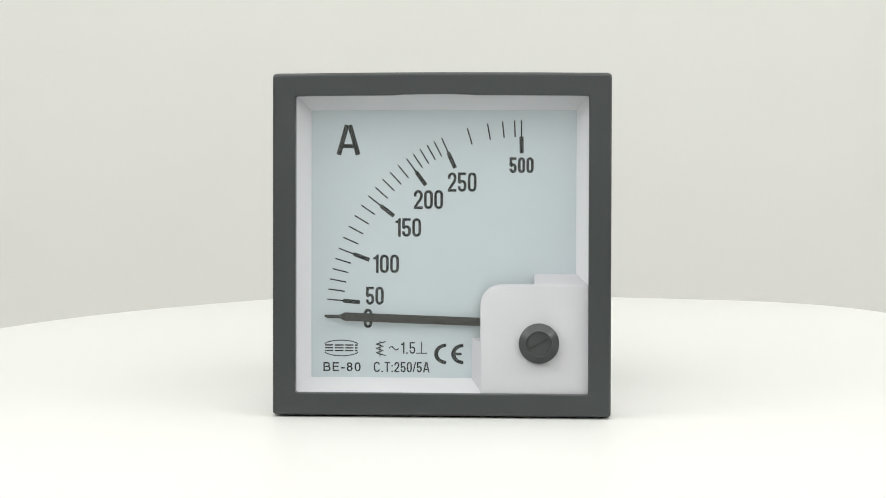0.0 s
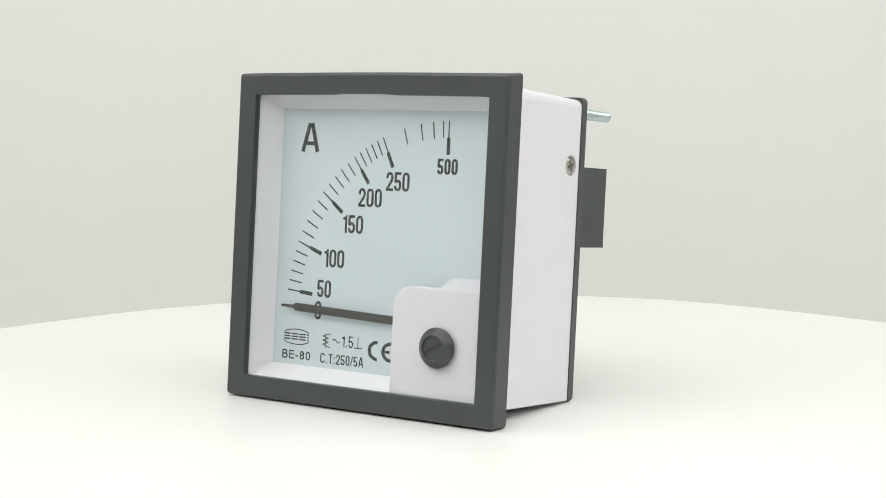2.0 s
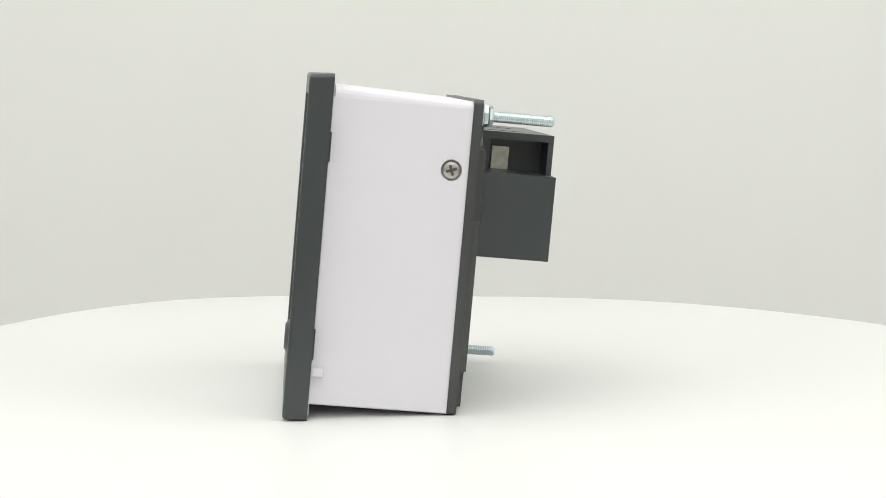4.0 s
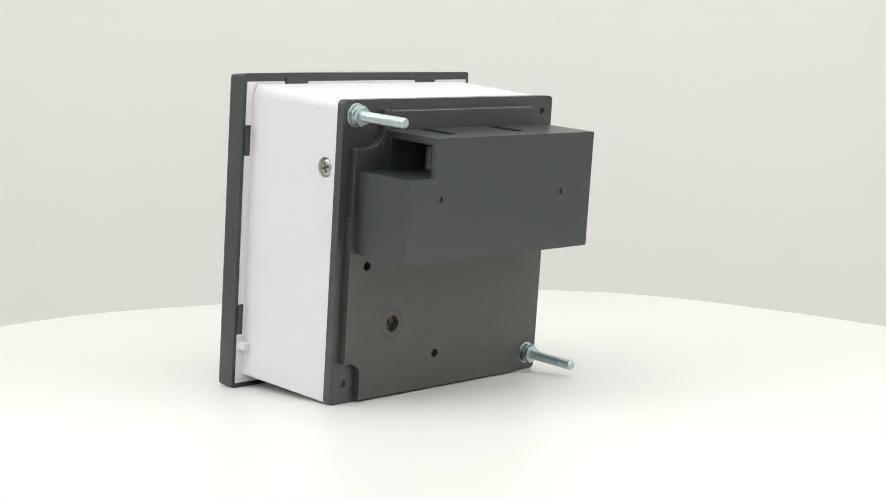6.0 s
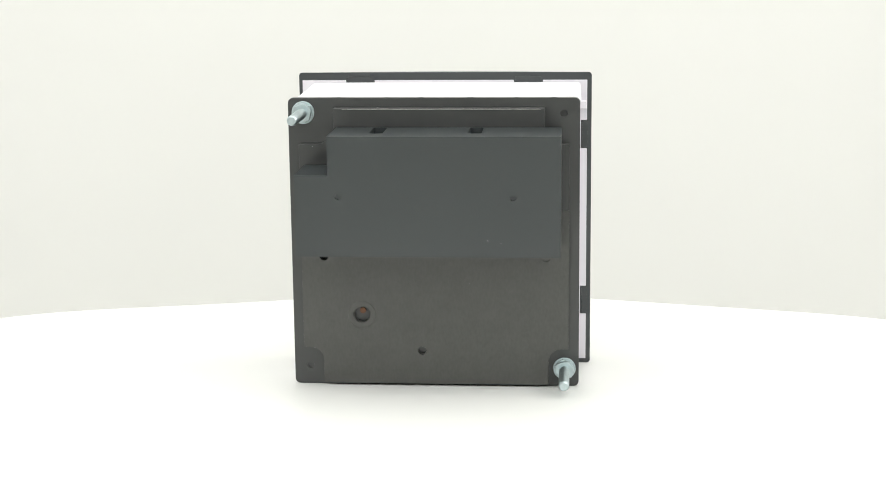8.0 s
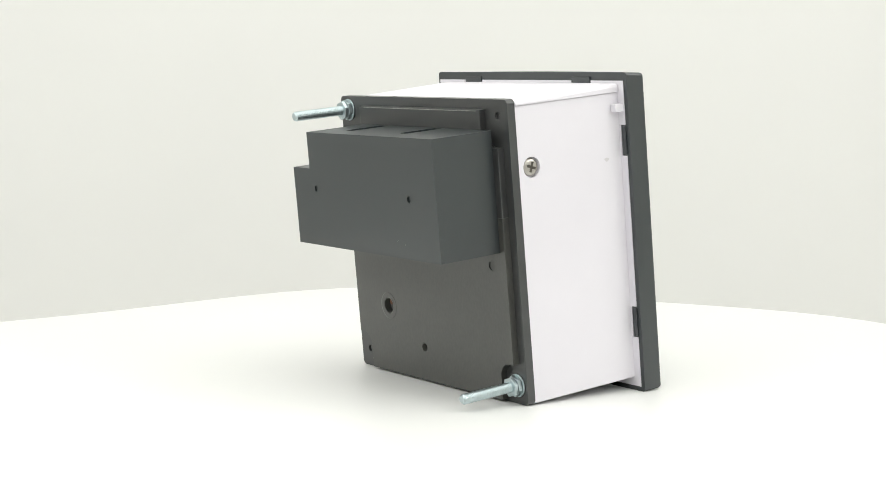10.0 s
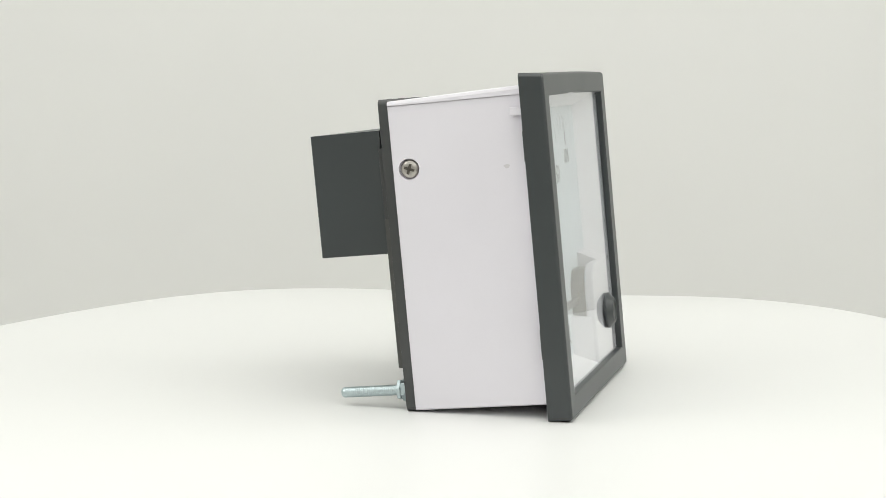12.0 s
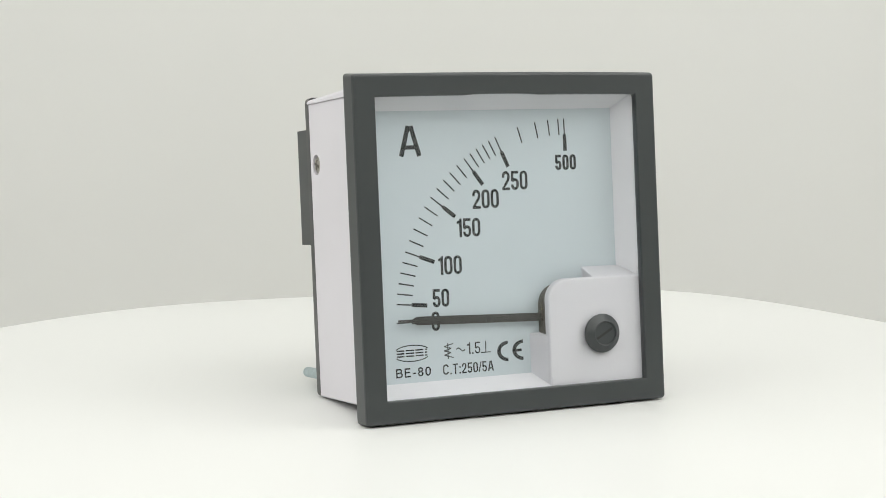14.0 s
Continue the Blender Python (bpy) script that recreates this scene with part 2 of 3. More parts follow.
def bezel(meter):
    bm = bmesh.new()

    def arched(outline, half, lift, y):
        # the upper edge bows up a little
        k = 2 * 6
        (xa, za), (xb, zb) = outline[k - 1], outline[k]
        edge = []
        for i in range(1, 24):
            u = xa + (xb - xa) * i / 24
            edge.append((u, za + lift(u) * (1 - (u / half) ** 2)))
        return [to_xz(u, v, y) for u, v in outline[:k] + edge + outline[k:]]

    def step(u, a, b):
        q = max(0.0, min(1.0, (u - a) / (b - a)))
        return q * q * (3 - 2 * q)

    def loop(inset, y, r, rise=0.0):
        return arched(rect(-W - 0.25 + inset, inset, W - inset, H - inset + rise, r, 5), W + 0.3, lambda u: 0.3 if rise == 0 else 0.0, y)

    def opening(y, grow=0.0):
        return arched(rect(-34.8 - grow, 5.35 - grow, 34.7 + grow, 75.8 + grow, 0.35, 5), 38.0,
                      lambda u: 0.24 + 0.26 * step(u, -12.3, -7.5) * (1 - step(u, 3.7, 8.0)), y)

    loft(bm, [loop(0.0, 5.4, 0.9, 0.55), loop(0.0, 0.35, 0.9), loop(0.1, -0.1, 0.9), loop(0.4, -0.38, 0.8), loop(0.8, -0.45, 0.6),
              opening(-0.38, 0.25), opening(-0.2, 0.06), opening(0.1), opening(1.7), opening(1.75, 2.2), opening(5.4, 2.2)], close=True)
    frame_ob = part("bezel", bm, BLACK, meter, "black plastic square bezel")
    for poly in frame_ob.data.polygons:
        poly.use_smooth = False
    # clips that grip the flange
    for side in (-1, 1):
        for z0, z1 in ((14.6, 21.8), (61.2, 68.2)):
            bm = bmesh.new()
            x0, x1 = sorted((side * 37.9, side * 39.2))
            prism(bm, rect(x0, z0, x1, z1), 5.42, 5.78)
            part("clip", bm, BLACK, frame_ob, bevel=0.1)
        x0, x1 = sorted((side * 19.5, side * 26.6))
        for z0, z1 in ((78.6, 80.6), (0.35, 2.3)):
            bm = bmesh.new()
            prism(bm, rect(x0, z0, x1, z1), 5.42, 5.78)
            part("clip", bm, BLACK, frame_ob, bevel=0.1)


def flange(meter):
    # white plate behind the bezel, notched where the clips grip it
    right = [(39.1, 14.2), (37.4, 14.2), (37.4, 22.2), (39.1, 22.2), (39.1, 60.8), (37.4, 60.8), (37.4, 68.6), (39.1, 68.6)]
    top = [(39.1, 79.6), (27.0, 79.6), (27.0, 77.8), (19.1, 77.8), (19.1, 79.6)]
    bottom = [(19.1, 1.3), (19.1, 3.1), (27.0, 3.1), (27.0, 1.3), (39.1, 1.3)]
    outline = [*bottom, *right, *top, *[(-x, z) for x, z in reversed(top)], *[(-x, z) for x, z in reversed(right)], *[(-x, z) for x, z in reversed(bottom)]]
    bm = bmesh.new()
    prism(bm, outline, 5.45, 5.7, holes=[rect(-36.4, 4.2, 36.4, 76.9)])
    plate = part("flange", bm, WHITE, meter, "white notched mounting flange")
    for x, z in ((38.0, 11.5), (-38.0, 73.0)):
        bm = bmesh.new()
        prism(bm, rect(x - 0.95, z - 0.95, x + 0.95, z + 0.95), 5.7, 8.4)
        part("nub", bm, WHITE, plate, bevel=0.15)


def case(meter):
    bm = bmesh.new()
    r = 0.5
    y0, y1 = 5.69, 38.4
    outline = rect(-37, 3.5, 37, 76.6, r, 5)
    a = [bm.verts.new(to_xz(u, v, y0)) for u, v in outline]
    b = [bm.verts.new(to_xz(u, v, y1)) for u, v in outline]
    n = len(outline)
    for k in range(n):
        (u0, v0), (u1, v1) = outline[k], outline[(k + 1) % n]
        if abs(u0) > 36.99 and abs(u1) > 36.99 and abs(v0 - v1) > 10:
            continue
        bm.faces.new((a[k], a[(k + 1) % n], b[(k + 1) % n], b[k]))
    bm.faces.new(b)
    # flat sides with a counterbore for the screw; one stops short of the lid
    for side in (-1, 1):
        x = side * 37.0
        hole = circle(34.45, 61.6, 2.55, 28)
        outlines = [rect(y0, 3.5 + r, y1, 76.6 - r if side > 0 else 76.72), hole]
        flat = [v for o in outlines for v in o]
        vs = [bm.verts.new(to_yz(u, v, x)) for u, v in flat]
        for t in geometry.tessellate_polygon([[Vector((u, v, 0)) for u, v in o] for o in outlines]):
            bm.faces.new([vs[i] for i in t])
        rim = vs[4:]
        low = [bm.verts.new(to_yz(u, v, x - side * 1.1)) for u, v in hole]
        for k in range(28):
            bm.faces.new((rim[k], rim[(k + 1) % 28], low[(k + 1) % 28], low[k]))
        bm.faces.new(low)
    bmesh.ops.remove_doubles(bm, verts=bm.verts, dist=1e-6)
    body = part("case", bm, WHITE, meter, "white plastic meter case")
    for poly in body.data.polygons:
        poly.use_smooth = False
    bm = bmesh.new()
    prism(bm, [(10.6 + 0.7 * math.cos(k) * (1 + 0.3 * math.sin(3 * k)), 60.4 + 0.5 * math.sin(k)) for k in [2 * math.pi * i / 14 for i in range(14)]], -36.9, -37.006, place=to_yz)
    part("scuff", bm, SCUFF, body, "small grey scuff")
    # lid that closes the case's top and laps over one side
    bm = bmesh.new()
    prof = [(-36.9, 76.86, 0), (-37.4, 76.88, 0), (-37.42, 77.15, 1), (-37.15, 77.75, 1), (-36.4, 78.0, 1), (34.7, 78.0, 1), (35.4, 77.93, 1), (36.0, 77.72, 1),
            (36.5, 77.36, 0.8), (36.85, 76.85, 0.5), (37.03, 76.2, 0.1), (37.03, 75.9, 0), (36.0, 75.8, 0), (-36.2, 75.8, 0)]
    loft(bm, [[to_xz(u, v + lift * rise, y) for u, v, rise in prof] for y, lift in ((5.9, 1.0), (38.35, 0.0))], cap=(True, True))
    part("lid", bm, WHITE, body)
    return body


def side_screw(meter, side):
    x = side * 36.15
    bm = bmesh.new()
    out = [ring_x(x - side * 0.3, 34.45, 61.6, 2.25), ring_x(x + side * 0.2, 34.45, 61.6, 2.25), ring_x(x + side * 0.45, 34.45, 61.6, 2.05), ring_x(x + side * 0.7, 34.45, 61.6, 1.6), ring_x(x + side * 0.8, 34.45, 61.6, 1.0)]
    loft(bm, out, cap=(True, True))
    screw = part("side_screw", bm, NICKEL, meter, "nickel cross-head screw sunk in side", smooth=True)
    # the cross recess: raised bars, their dark tone standing in for its shade
    for turn in (0.35, 0.35 + math.pi / 2):
        bm = bmesh.new()
        c, s = math.cos(turn), math.sin(turn)
        pts = [(34.45 + c * u - s * v, 61.6 + s * u + c * v) for u, v in ((-1.3, -0.32), (1.3, -0.32), (1.3, 0.32), (-1.3, 0.32))]
        prism(bm, pts, x + side * 0.5, x + side * 0.84, place=to_yz)
        part("cross_recess", bm, SHADED, screw)


def inner_frame(meter):
    bm = bmesh.new()

    def o(x0, z0, x1, z1, y):
        return [to_xz(u, v, y) for u, v in rect(x0, z0, x1, z1, 0.25, 3)]

    loft(bm, [o(-34.95, 5.2, 34.85, 76.3, 1.85), o(-32.05, 8.35, 31.95, 72.95, 7.98), o(-33.5, 7.0, 33.5, 74.4, 7.98), o(-36.0, 4.6, 36.0, 76.5, 5.0), o(-36.0, 4.6, 36.0, 76.5, 1.9)], close=True)
    part("inner_frame", bm, INNER, meter, "white sloping frame round dial")


# angles of the scale's marks about the pivot, in degrees
MARKS = (180.3, 174.9, 171.9, 168.9, 165.8, 162.7, 159.6, 156.1, 152.5, 148.9, 145.3, 141.9, 138.7, 135.5, 132.5, 129.4,
         126.3, 123.9, 121.5, 119.1, 116.8, 114.4, 106.4, 100.4, 96.0, 92.5, 90.5)
HEAVY = (180.3, 174.9, 159.6, 141.9, 126.3, 114.4, 90.5)
PX, PZ = 19.13, 23.0


def bar(bm, x0, z0, x1, z1, width, y0, y1):
    d = Vector((x1 - x0, z1 - z0)).normalized()
    nx, nz = -d.y * width / 2, d.x * width / 2
    prism(bm, [(x0 + nx, z0 + nz), (x0 - nx, z0 - nz), (x1 - nx, z1 - nz), (x1 + nx, z1 + nz)], y0, y1)


def dial(meter):
    bm = bmesh.new()
    prism(bm, rect(-33.3, 7.2, 33.3, 74.2), 8.8, 8.0)
    plate = part("dial", bm, DIAL, meter, "pale blue-grey dial with black current scale")
    y0, y1 = 7.999, 7.975
    for a in MARKS:
        c, s = math.cos(radians(a)), math.sin(radians(a))
        bm = bmesh.new()
        bar(bm, PX + 47.5 * c, PZ + 47.5 * s, PX + 43.5 * c, PZ + 43.5 * s, 0.33, y0, y1)
        if a in HEAVY:
            bar(bm, PX + 43.6 * c, PZ + 43.6 * s, PX + 39.55 * c, PZ + 39.55 * s, 0.98, y0, y1 - 0.004)
        part("scale_mark", bm, INK, plate)
    for words, x0, z0, x1, z1 in (("0", -19.3, 20.3, -17.2, 24.95), ("50", -18.8, 25.93, -14.45, 30.3), ("100", -17.0, 33.6, -10.75, 38.1),
                                  ("150", -11.65, 42.4, -5.4, 46.9), ("200", -7.2, 49.1, -0.1, 53.7), ("250", 1.0, 53.3, 7.95, 57.95), ("500", 15.85, 57.8, 21.7, 61.6)):
        printed("numeral", words, x0, z0, x1, z1, 0.66, 0.3, plate)
    printed("unit_letter", "A", -26.0, 62.2, -20.15, 69.4, 1.15, 0.0, plate)
    printed("type_text", "BE-80", -29.1, 9.75, -20.05, 11.95, 0.36, 0.5, plate)
    printed("ratio_text", "C.T:250/5A", -16.85, 9.6, -3.3, 12.1, 0.34, 0.3, plate)
    printed("class_text", "1.5", -10.25, 14.1, -6.75, 16.95, 0.34, 0.35, plate)
    # mark for alternating current
    bm = bmesh.new()
    pts = [(-13.15 + 2.3 * k / 12, 15.4 + 0.42 * math.sin(2 * math.pi * k / 12)) for k in range(13)]
    for p, q in zip(pts, pts[1:]):
        bar(bm, *p, *q, 0.27, y0, y1)
    part("wave_sign", bm, INK, plate)
    bm = bmesh.new()
    bar(bm, -6.6, 14.25, -3.95, 14.25, 0.24, y0, y1)
    bar(bm, -5.25, 14.3, -5.25, 16.95, 0.24, y0, y1 - 0.003)
    part("upright_sign", bm, INK, plate)
    # moving-iron sign: a zigzag crossed by an upright line
    bm = bmesh.new()
    bar(bm, -15.35, 13.4, -15.35, 17.2, 0.22, y0, y1)
    zig = [(-13.9, 17.0), (-16.3, 16.4), (-14.5, 15.85), (-16.3, 15.35), (-14.5, 14.85), (-16.3, 14.3), (-13.9, 13.6)]
    for k, (p, q) in enumerate(zip(zig, zig[1:])):
        bar(bm, *p, *q, 0.25, y0, y1 - 0.003 - 0.001 * (k % 2))
    part("moving_iron_sign", bm, INK, plate)
    # conformity mark: two open rings, one with a middle bar
    for name, cx, mid in (("ring_mark", 0.75, False), ("ring_mark", 4.9, True)):
        bm = bmesh.new()
        r0, r1 = 1.66, 2.5
        turn = [radians(90 + 180 * k / 20) for k in range(21)]
        poly = [(cx + r1 * math.cos(a) * 1.18, 14.12 + r1 * math.sin(a)) for a in turn] + [(cx + r0 * math.cos(a) * 1.18, 14.12 + r0 * math.sin(a)) for a in reversed(turn)]
        prism(bm, poly, y0, y1)
        if mid:
            bar(bm, cx - 2.2, 14.12, cx - 0.45, 14.12, 0.68, y0, y1 - 0.004)
        part(name, bm, INK, plate)
    # maker's sign as plain shapes: two arcs and four blocks between them
    bm = bmesh.new()
    for up in (1, -1):
        bow = [(-24.75 + 4.05 * math.sin(radians(b)), 15.4 + up * (0.95 + 0.95 * math.cos(radians(b)) ** 1.3)) for b in range(-88, 89, 8)]
        for p, q in zip(bow, bow[1:]):
            bar(bm, *p, *q, 0.24, y0, y1)
    for x0, x1 in ((-28.7, -26.75), (-26.35, -24.2), (-23.85, -21.8), (-21.4, -20.8)):
        for z0 in (14.6, 15.27, 15.94):
            prism(bm, rect(x0, z0, x1, z0 + 0.34), y0, y1)
    part("maker_sign", bm, INK, plate)
    for x, z, r in ((5.8, 49.0, 0.16), (7.6, 35.4, 0.13), (-0.8, 58.6, 0.07)):
        bm = bmesh.new()
        prism(bm, circle(x, z, r, 7), 8.0, 7.97)
        part("dust_speck", bm, SCUFF, plate)


def pointer(meter):
    # the needle lies at zero
    z = lambda x: 23.28 - (x + 28.6) * 0.0338
    outline = [(-28.6, z(-28.6) - 0.3), (-25.0, z(-25.0) - 0.38), (-23.8, z(-23.8) - 1.02), (12.0, z(12.0) - 1.0),
               (12.0, z(12.0) + 1.0), (-23.8, z(-23.8) + 1.02), (-25.0, z(-25.0) + 0.38), (-28.6, z(-28.6) + 0.3)]
    bm = bmesh.new()
    prism(bm, outline, 6.5, 6.1)
    needle = part("pointer", bm, POINTER, meter, "black needle resting at zero")
    # the bronze yoke of the movement under the cover
    bm = bmesh.new()
    outline = [(9.5, 16.5), (20.0, 16.5), (20.0, 29.9)]
    for k in range(11):
        a = radians(90 + 90 * k / 10)
        outline.append((14.7 + 5.2 * math.cos(a), 24.7 + 5.2 * math.sin(a)))
    prism(bm, outline, 8.0, 4.3)
    part("yoke", bm, DRUM, needle, "dull bronze yoke of the movement")
    # small brass dots put on the yoke's edge in place of gold glints
    for z0, q in ((21.4, 0.2), (22.6, 0.36), (23.9, 0.3), (24.9, 0.16)):
        bm = bmesh.new()
        prism(bm, rect(5.9 - q, z0 - q, 5.9 + q, z0 + q, 0.6 * q), 9.7, 9.4, place=to_yz)
        part("yoke_glint", bm, BRASS, needle)


def movement_cover(meter):
    bm = bmesh.new()
    r, n = 5.2, 10
    outline = [(9.1, 4.7), (35.9, 4.7), (35.9, 31.2)]
    for k in range(n + 1):
        a = radians(90 + 90 * k / n)
        outline.append((9.1 + r + r * math.cos(a), 31.2 - r + r * math.sin(a)))
    prism(bm, outline, 4.3, 1.75)
    cover = part("movement_cover", bm, COVER, meter, "white rounded cover over the movement", bevel=0.7, segments=4)
    # skirts that stand on the dial
    bm = bmesh.new()
    lo = [(6.85, 5.4), (13.0, 5.4), (13.0, 18.1), (6.85, 18.1)]
    hi = [(9.25, 5.4), (13.0, 5.4), (13.0, 17.5), (9.25, 17.5)]
    loft(bm, [[to_xz(u, v, 8.0) for u, v in lo], [to_xz(u, v, 2.5) for u, v in hi]], cap=(True, True))
    part("skirt", bm, COVER, cover, bevel=0.15)
    bm = bmesh.new()
    lo = [(21.9, 20.0), (34.4, 20.0), (34.4, 33.7), (21.9, 33.7)]
    hi = [(22.0, 20.0), (34.55, 20.0), (34.55, 31.2), (22.0, 31.2)]
    loft(bm, [[to_xz(u, v, 8.0) for u, v in lo], [to_xz(u, v, 2.4) for u, v in hi]], cap=(True, True))
    part("skirt", bm, COVER, cover, bevel=0.3)


def zero_adjuster(meter):
    x, z = 23.1, 17.3
    bm = bmesh.new()
    loft(bm, [ring_y(x, z, y, r, 40) for y, r in ((0.9, 4.7), (0.35, 4.8), (0.15, 4.72), (-1.15, 3.25), (-1.28, 3.05), (-1.2, 2.9), (-0.85, 2.75), (-0.85, 1.2))], cap=(True, True))
    knob = part("zero_adjuster", bm, BLACK, meter, "black zero-adjusting screw")
    # a dark bar just above the dish paints the slot's shade
    bm = bmesh.new()
    bar(bm, x - 2.2, z - 1.2, x + 2.2, z + 1.2, 0.62, -0.7, -0.87)
    part("slot", bm, DARK, knob)


def window(meter):
    bm = bmesh.new()
    prism(bm, rect(-35.1, 5.1, 35.0, 76.6), 1.5, 0.9)
    pane = part("glass_pane", bm, GLASS, meter, "clear glass window")
    pane.visible_shadow = False


def back_cover(meter):
    bm = bmesh.new()
    prism(bm, rect(-37.1, 3.35, 37.3, 78.6, 1.3, 5), 38.4, 40.7, holes=[circle(-33.0, 74.6, 0.95, 16), circle(33.1, 8.3, 0.95, 16)], depth=0.6)
    cover = part("back_cover", bm, BACK, meter, "black plastic back cover", bevel=0.25)
    # raised middle with cut-away corners round studs and holes
    q = []
    for cx, cz, sx, sz in ((34.5, 4.0, 1, 1), (34.5, 76.2, 1, -1), (-34.5, 76.2, -1, -1), (-34.5, 4.0, -1, 1)):
        w, h, r = (9.0 if sx > 0 else 6.3, 9.2, 4.5) if sz < 0 else (5.2, 9.6, 3.4)
        pts = [(cx - sx * w, cz)]
        for k in range(7):
            a = radians(90 * k / 6)
            pts.append((cx - sx * (w - r + r * math.cos(a)), cz + sz * (h - r + r * math.sin(a))))
        pts.append((cx, cz + sz * h))
        if (sx, sz) in ((1, -1), (-1, 1)):
            pts.reverse()
        q += pts
    # the smooth upper field; the grained lower one, turntable reflection put in its colour
    seam = 50.0
    for above, mat in ((True, BACK), (False, PANEL)):
        field = []
        for (xa, za), (xb, zb) in zip(q, q[1:] + q[:1]):
            if (za > seam) == above:
                field.append((xa, za))
            if (za > seam) != (zb > seam):
                field.append((xa + (xb - xa) * (seam - za) / (zb - za), seam))
        holes = [] if above else [circle(19.1, 22.4, 2.05, 28), circle(3.5, 12.9, 1.15, 18), circle(28.7, 37.9, 1.15, 18), circle(-28.7, 37.9, 1.15, 18)]
        bm = bmesh.new()
        prism(bm, field, 40.6, 42.5, holes=holes, depth=3.0 if holes else None)
        part("raised_panel", bm, mat, cover, bevel=0.2)
    bm = bmesh.new()
    prism(bm, circle(18.9, 23.35, 0.8, 16), 39.6, 41.7)
    part("coil_end", bm, COPPER, cover, "brown copper coil end inside hole")
    bm = bmesh.new()
    loft(bm, [ring_y(19.1, 22.4, 42.49, 4.2, 40), ring_y(19.1, 22.4, 42.508, 3.3, 40), ring_y(19.1, 22.4, 42.52, 2.4, 40), ring_y(19.1, 22.4, 42.49, 2.08, 40)], close=True)
    part("boss", bm, PANEL, cover, smooth=True)
    bm = bmesh.new()
    prism(bm, circle(-28.7, 37.9, 1.12, 18), 39.6, 42.25)
    part("plug", bm, PANEL, cover)
    # the ridge, in pale grey that paints the glint along it
    bm = bmesh.new()
    bar(bm, -27.2, 75.9, 23.2, 75.9, 0.16, 42.5, 42.62)
    part("ridge", bm, RIDGE_GLINT, cover)
    # burrs left by the mould along the upper edge
    for x, w in ((24.5, 1.6), (12.0, 0.5), (3.2, 0.9), (-9.4, 1.3), (-21.0, 0.6), (-30.5, 1.1)):
        bm = bmesh.new()
        prism(bm, [(x - w, 78.55), (x + w, 78.55), (x + 0.5 * w, 78.66), (x - 0.3 * w, 78.71)], 39.2, 40.3)
        part("burr", bm, BACK, cover)
    return cover


def terminal_box(meter):
    y0, y1 = 42.5, 60.0
    bm = bmesh.new()
    prism(bm, rect(-32.5, 41.4, 33.0, 61.7), y0, y1, holes=[circle(22.2, 56.5, 0.8, 16), circle(-20.9, 56.3, 0.8, 16)], depth=0.5)
    box = part("terminal_box", bm, BLACK, meter, "black plastic terminal housing")
    # upper half with a pocket open to the side, and a slotted top
    bm = bmesh.new()
    prism(bm, [(-32.5, y0), (24.7, y0), (24.7, 44.5), (13.6, 44.5), (13.6, 58.7), (24.7, 58.7), (24.7, y1), (-32.5, y1)], 61.7, 69.6, place=to_xy)
    part("pocket_wall", bm, BLACK, box)
    bm = bmesh.new()
    prism(bm, rect(-32.5, y0, 24.7, y1), 69.6, 71.3, holes=[rect(11.6, 42.8, 15.0, 54.0, 0.8), rect(-12.9, 42.8, -9.5, 54.0, 0.8)], depth=1.65, place=to_xy)
    part("slotted_top", bm, BLACK, box)
    bm = bmesh.new()
    prism(bm, [(13.62, 46.3), (14.6, 46.3), (14.6, 46.6), (14.0, 46.7), (14.0, 50.6), (13.62, 50.6)], 61.75, 67.4, place=to_xy)
    part("terminal_clamp", bm, DULL, box, "dull metal terminal clamp")


def dust(meter):
    # a few pale specks that lie on the black back
    for x, z, y, r in ((-14.6, 45.6, 60.0, 0.1), (-17.9, 44.9, 60.0, 0.06), (14.0, 76.4, 42.5, 0.1), (-9.0, 31.0, 42.5, 0.06), (25.6, 68.2, 42.5, 0.14), (31.0, 66.4, 42.5, 0.08)):
        bm = bmesh.new()
        prism(bm, circle(x, z, r, 7), y, y + 0.03)
        part("dust_speck", bm, SCUFF, meter)


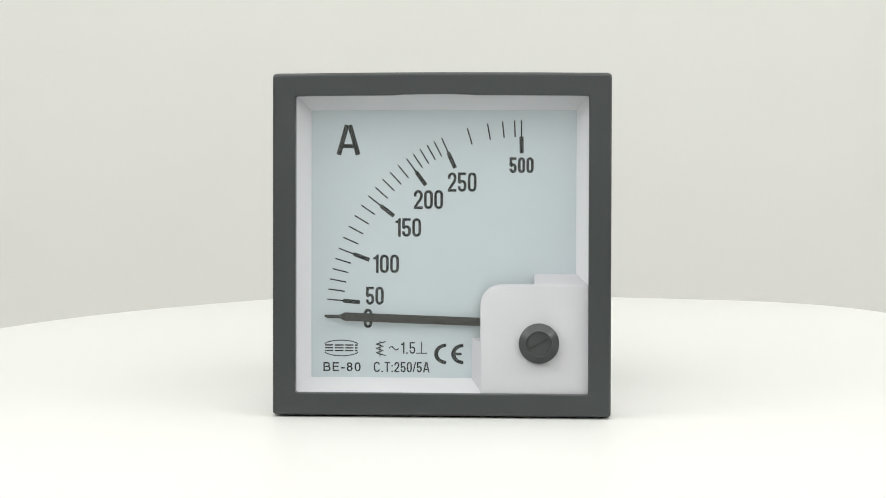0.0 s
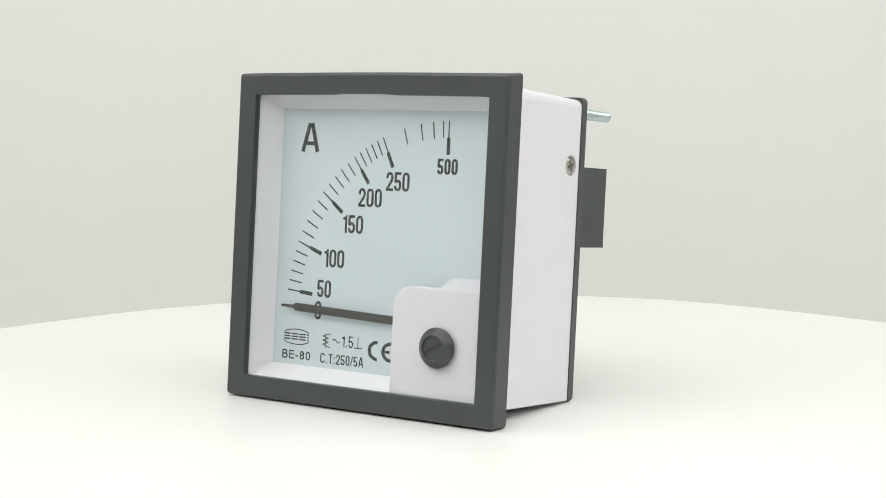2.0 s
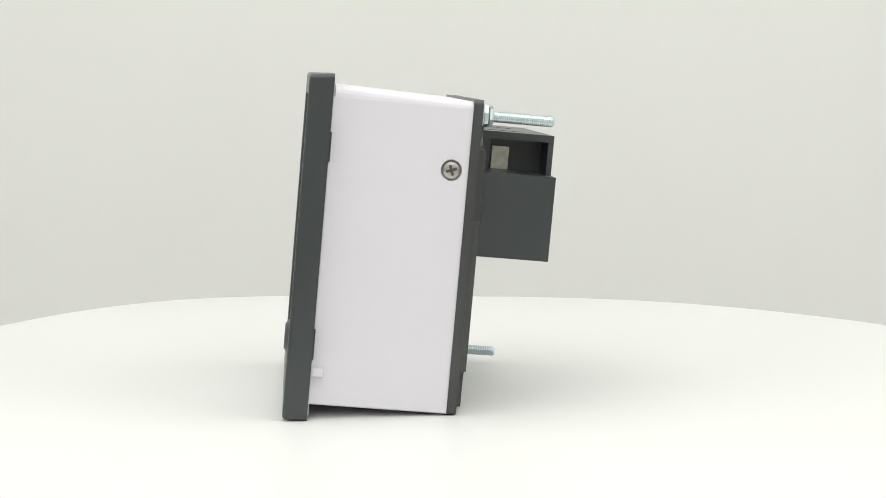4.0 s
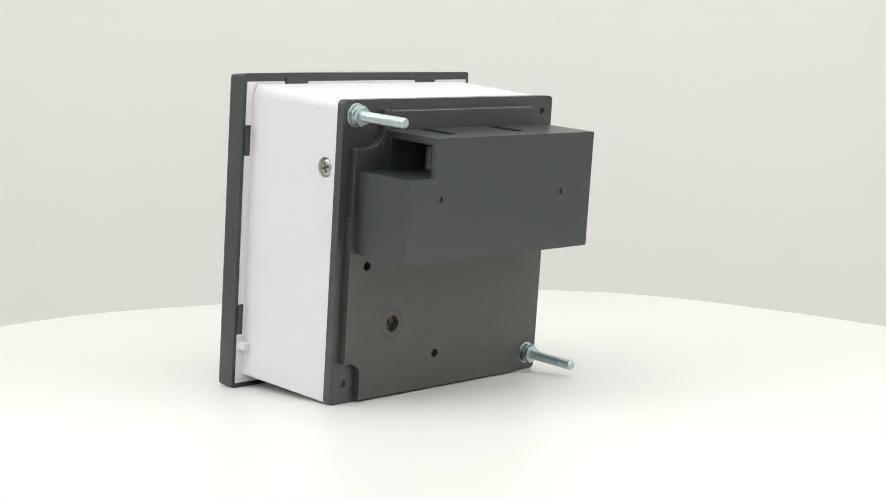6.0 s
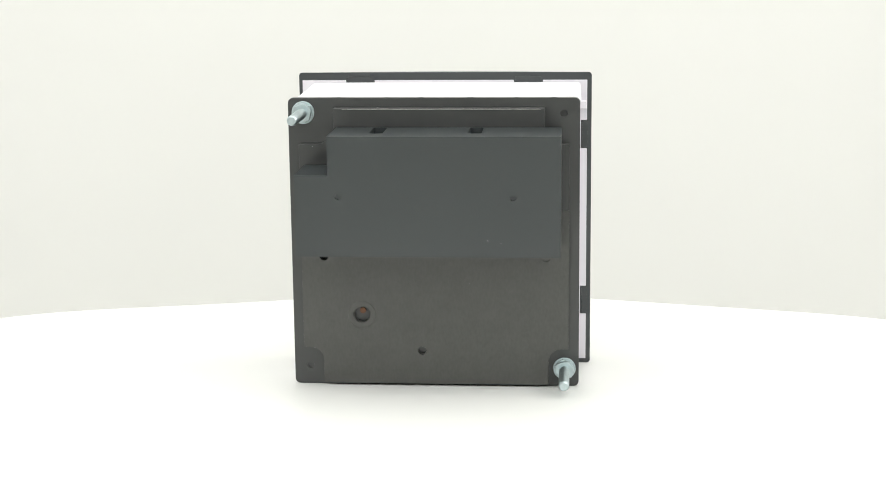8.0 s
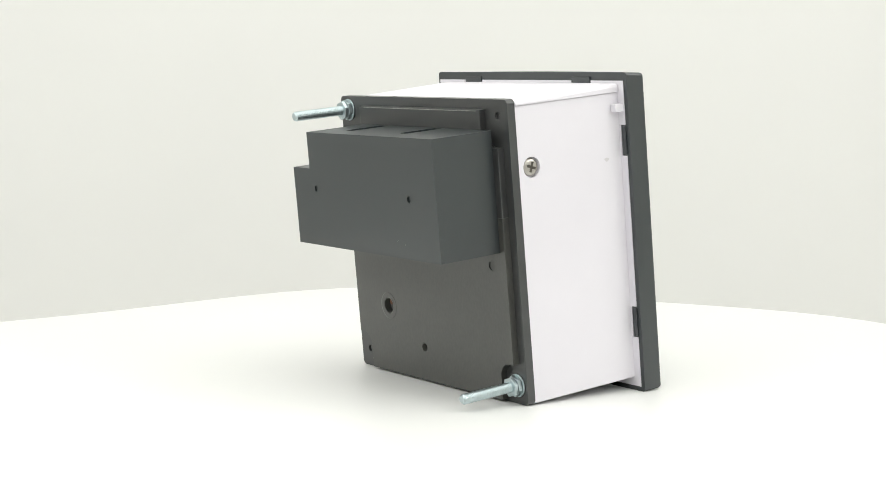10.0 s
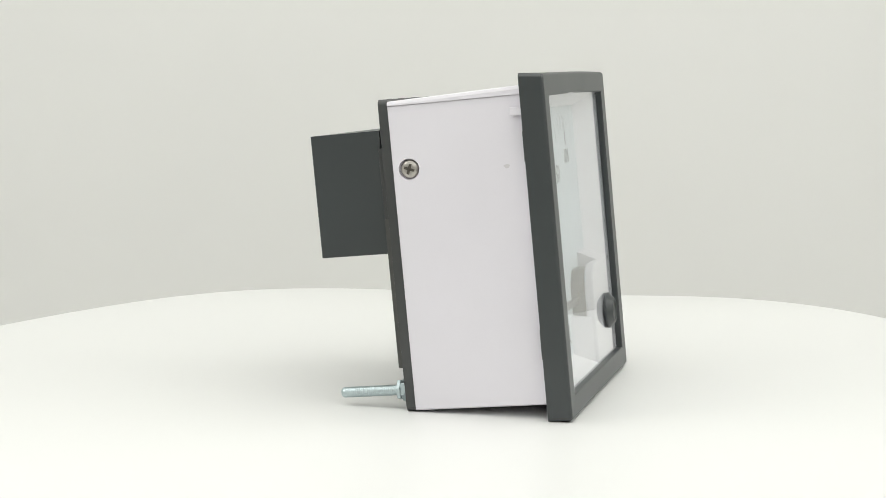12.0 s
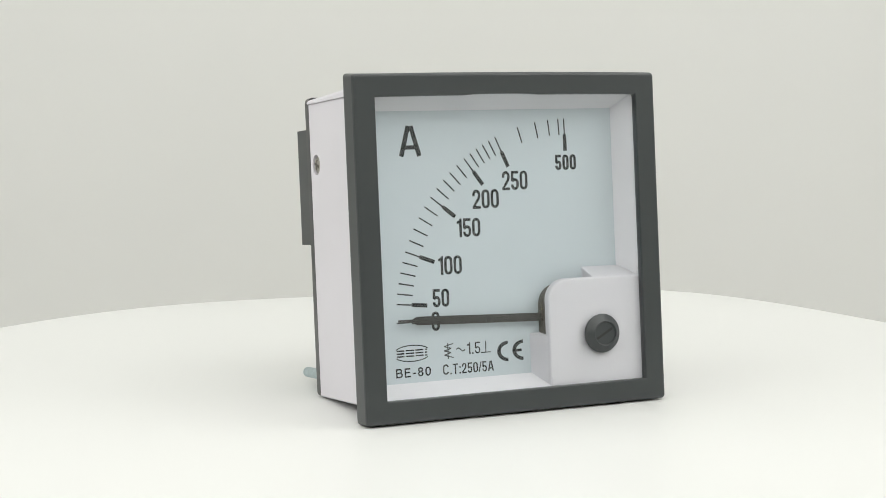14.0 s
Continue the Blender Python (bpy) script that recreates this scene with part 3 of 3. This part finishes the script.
def stud(meter, x, z, tip):
    bm = bmesh.new()
    loops = []
    y = 40.7
    while y < tip - 0.7:
        loops += [ring_y(x, z, y, 1.26, 20), ring_y(x, z, y + 0.25, 1.34, 20)]
        y += 0.5
    loops += [ring_y(x, z, tip - 0.5, 1.3, 20), ring_y(x, z, tip, 0.95, 20)]
    loft(bm, loops, cap=(True, True))
    rod = part("stud", bm, ZINC, meter, "zinc-plated threaded stud")
    for name, ya, yb, r, n in (("washer", 40.72, 41.15, 2.95, 36), ("nut", 41.2, 42.3, 2.75, 6), ("nut", 42.4, 43.4, 2.6, 6)):
        bm = bmesh.new()
        turn = 0.3 if ya < 42 else 0.75
        loft(bm, [ring_y(x, z, ya, r, n, turn), ring_y(x, z, yb, r, n, turn)], cap=(True, True))
        part(name, bm, ZINC, rod, bevel=0.18)


def panel_meter():
    meter = thing("panel_meter", "square analogue ammeter, black bezel, white case, needle at zero", "panel meter")
    bezel(meter)
    flange(meter)
    case(meter)
    for side in (-1, 1):
        side_screw(meter, side)
    inner_frame(meter)
    dial(meter)
    pointer(meter)
    movement_cover(meter)
    zero_adjuster(meter)
    window(meter)
    back_cover(meter)
    terminal_box(meter)
    dust(meter)
    stud(meter, 33.4, 74.9, 58.2)
    stud(meter, -33.4, 8.1, 57.9)
    return meter


disc_table = turntable()
ammeter = panel_meter()


# ---- what moves: the turntable turns and carries the meter ----
TURNS = ((0.0, 0.0), (0.5, 0.0), (0.7, 0.0), (0.8, -0.9), (1.0, -6.02), (1.5, -18.06), (2.0, -31.1), (2.5, -43.38), (3.0, -56.71),
         (3.5, -69.1), (4.0, -81.7), (4.5, -94.2), (5.0, -106.7), (5.5, -119.15), (6.0, -132.08), (6.5, -143.96), (7.0, -156.58), (7.5, -168.16),
         (8.0, -181.23), (8.5, -193.7), (9.0, -206.2), (9.5, -218.8), (10.0, -231.3), (10.5, -244.03), (11.0, -257.26), (11.5, -269.16),
         (12.0, -282.05), (12.5, -294.34), (13.0, -307.2), (13.5, -319.09), (14.0, -332.07))


def motions():
    stand = pose(0, 0, 0, 0, 0, -3.3) @ pose(0.00183, -0.04134, 0.0005, -5.3, 0, 0)
    walk(disc_table, [(t, pose(0, 0, 0, 0, 0, a)) for t, a in TURNS])
    walk(ammeter, [(t, pose(0, 0, 0, 0, 0, a) @ stand) for t, a in TURNS])


motions()
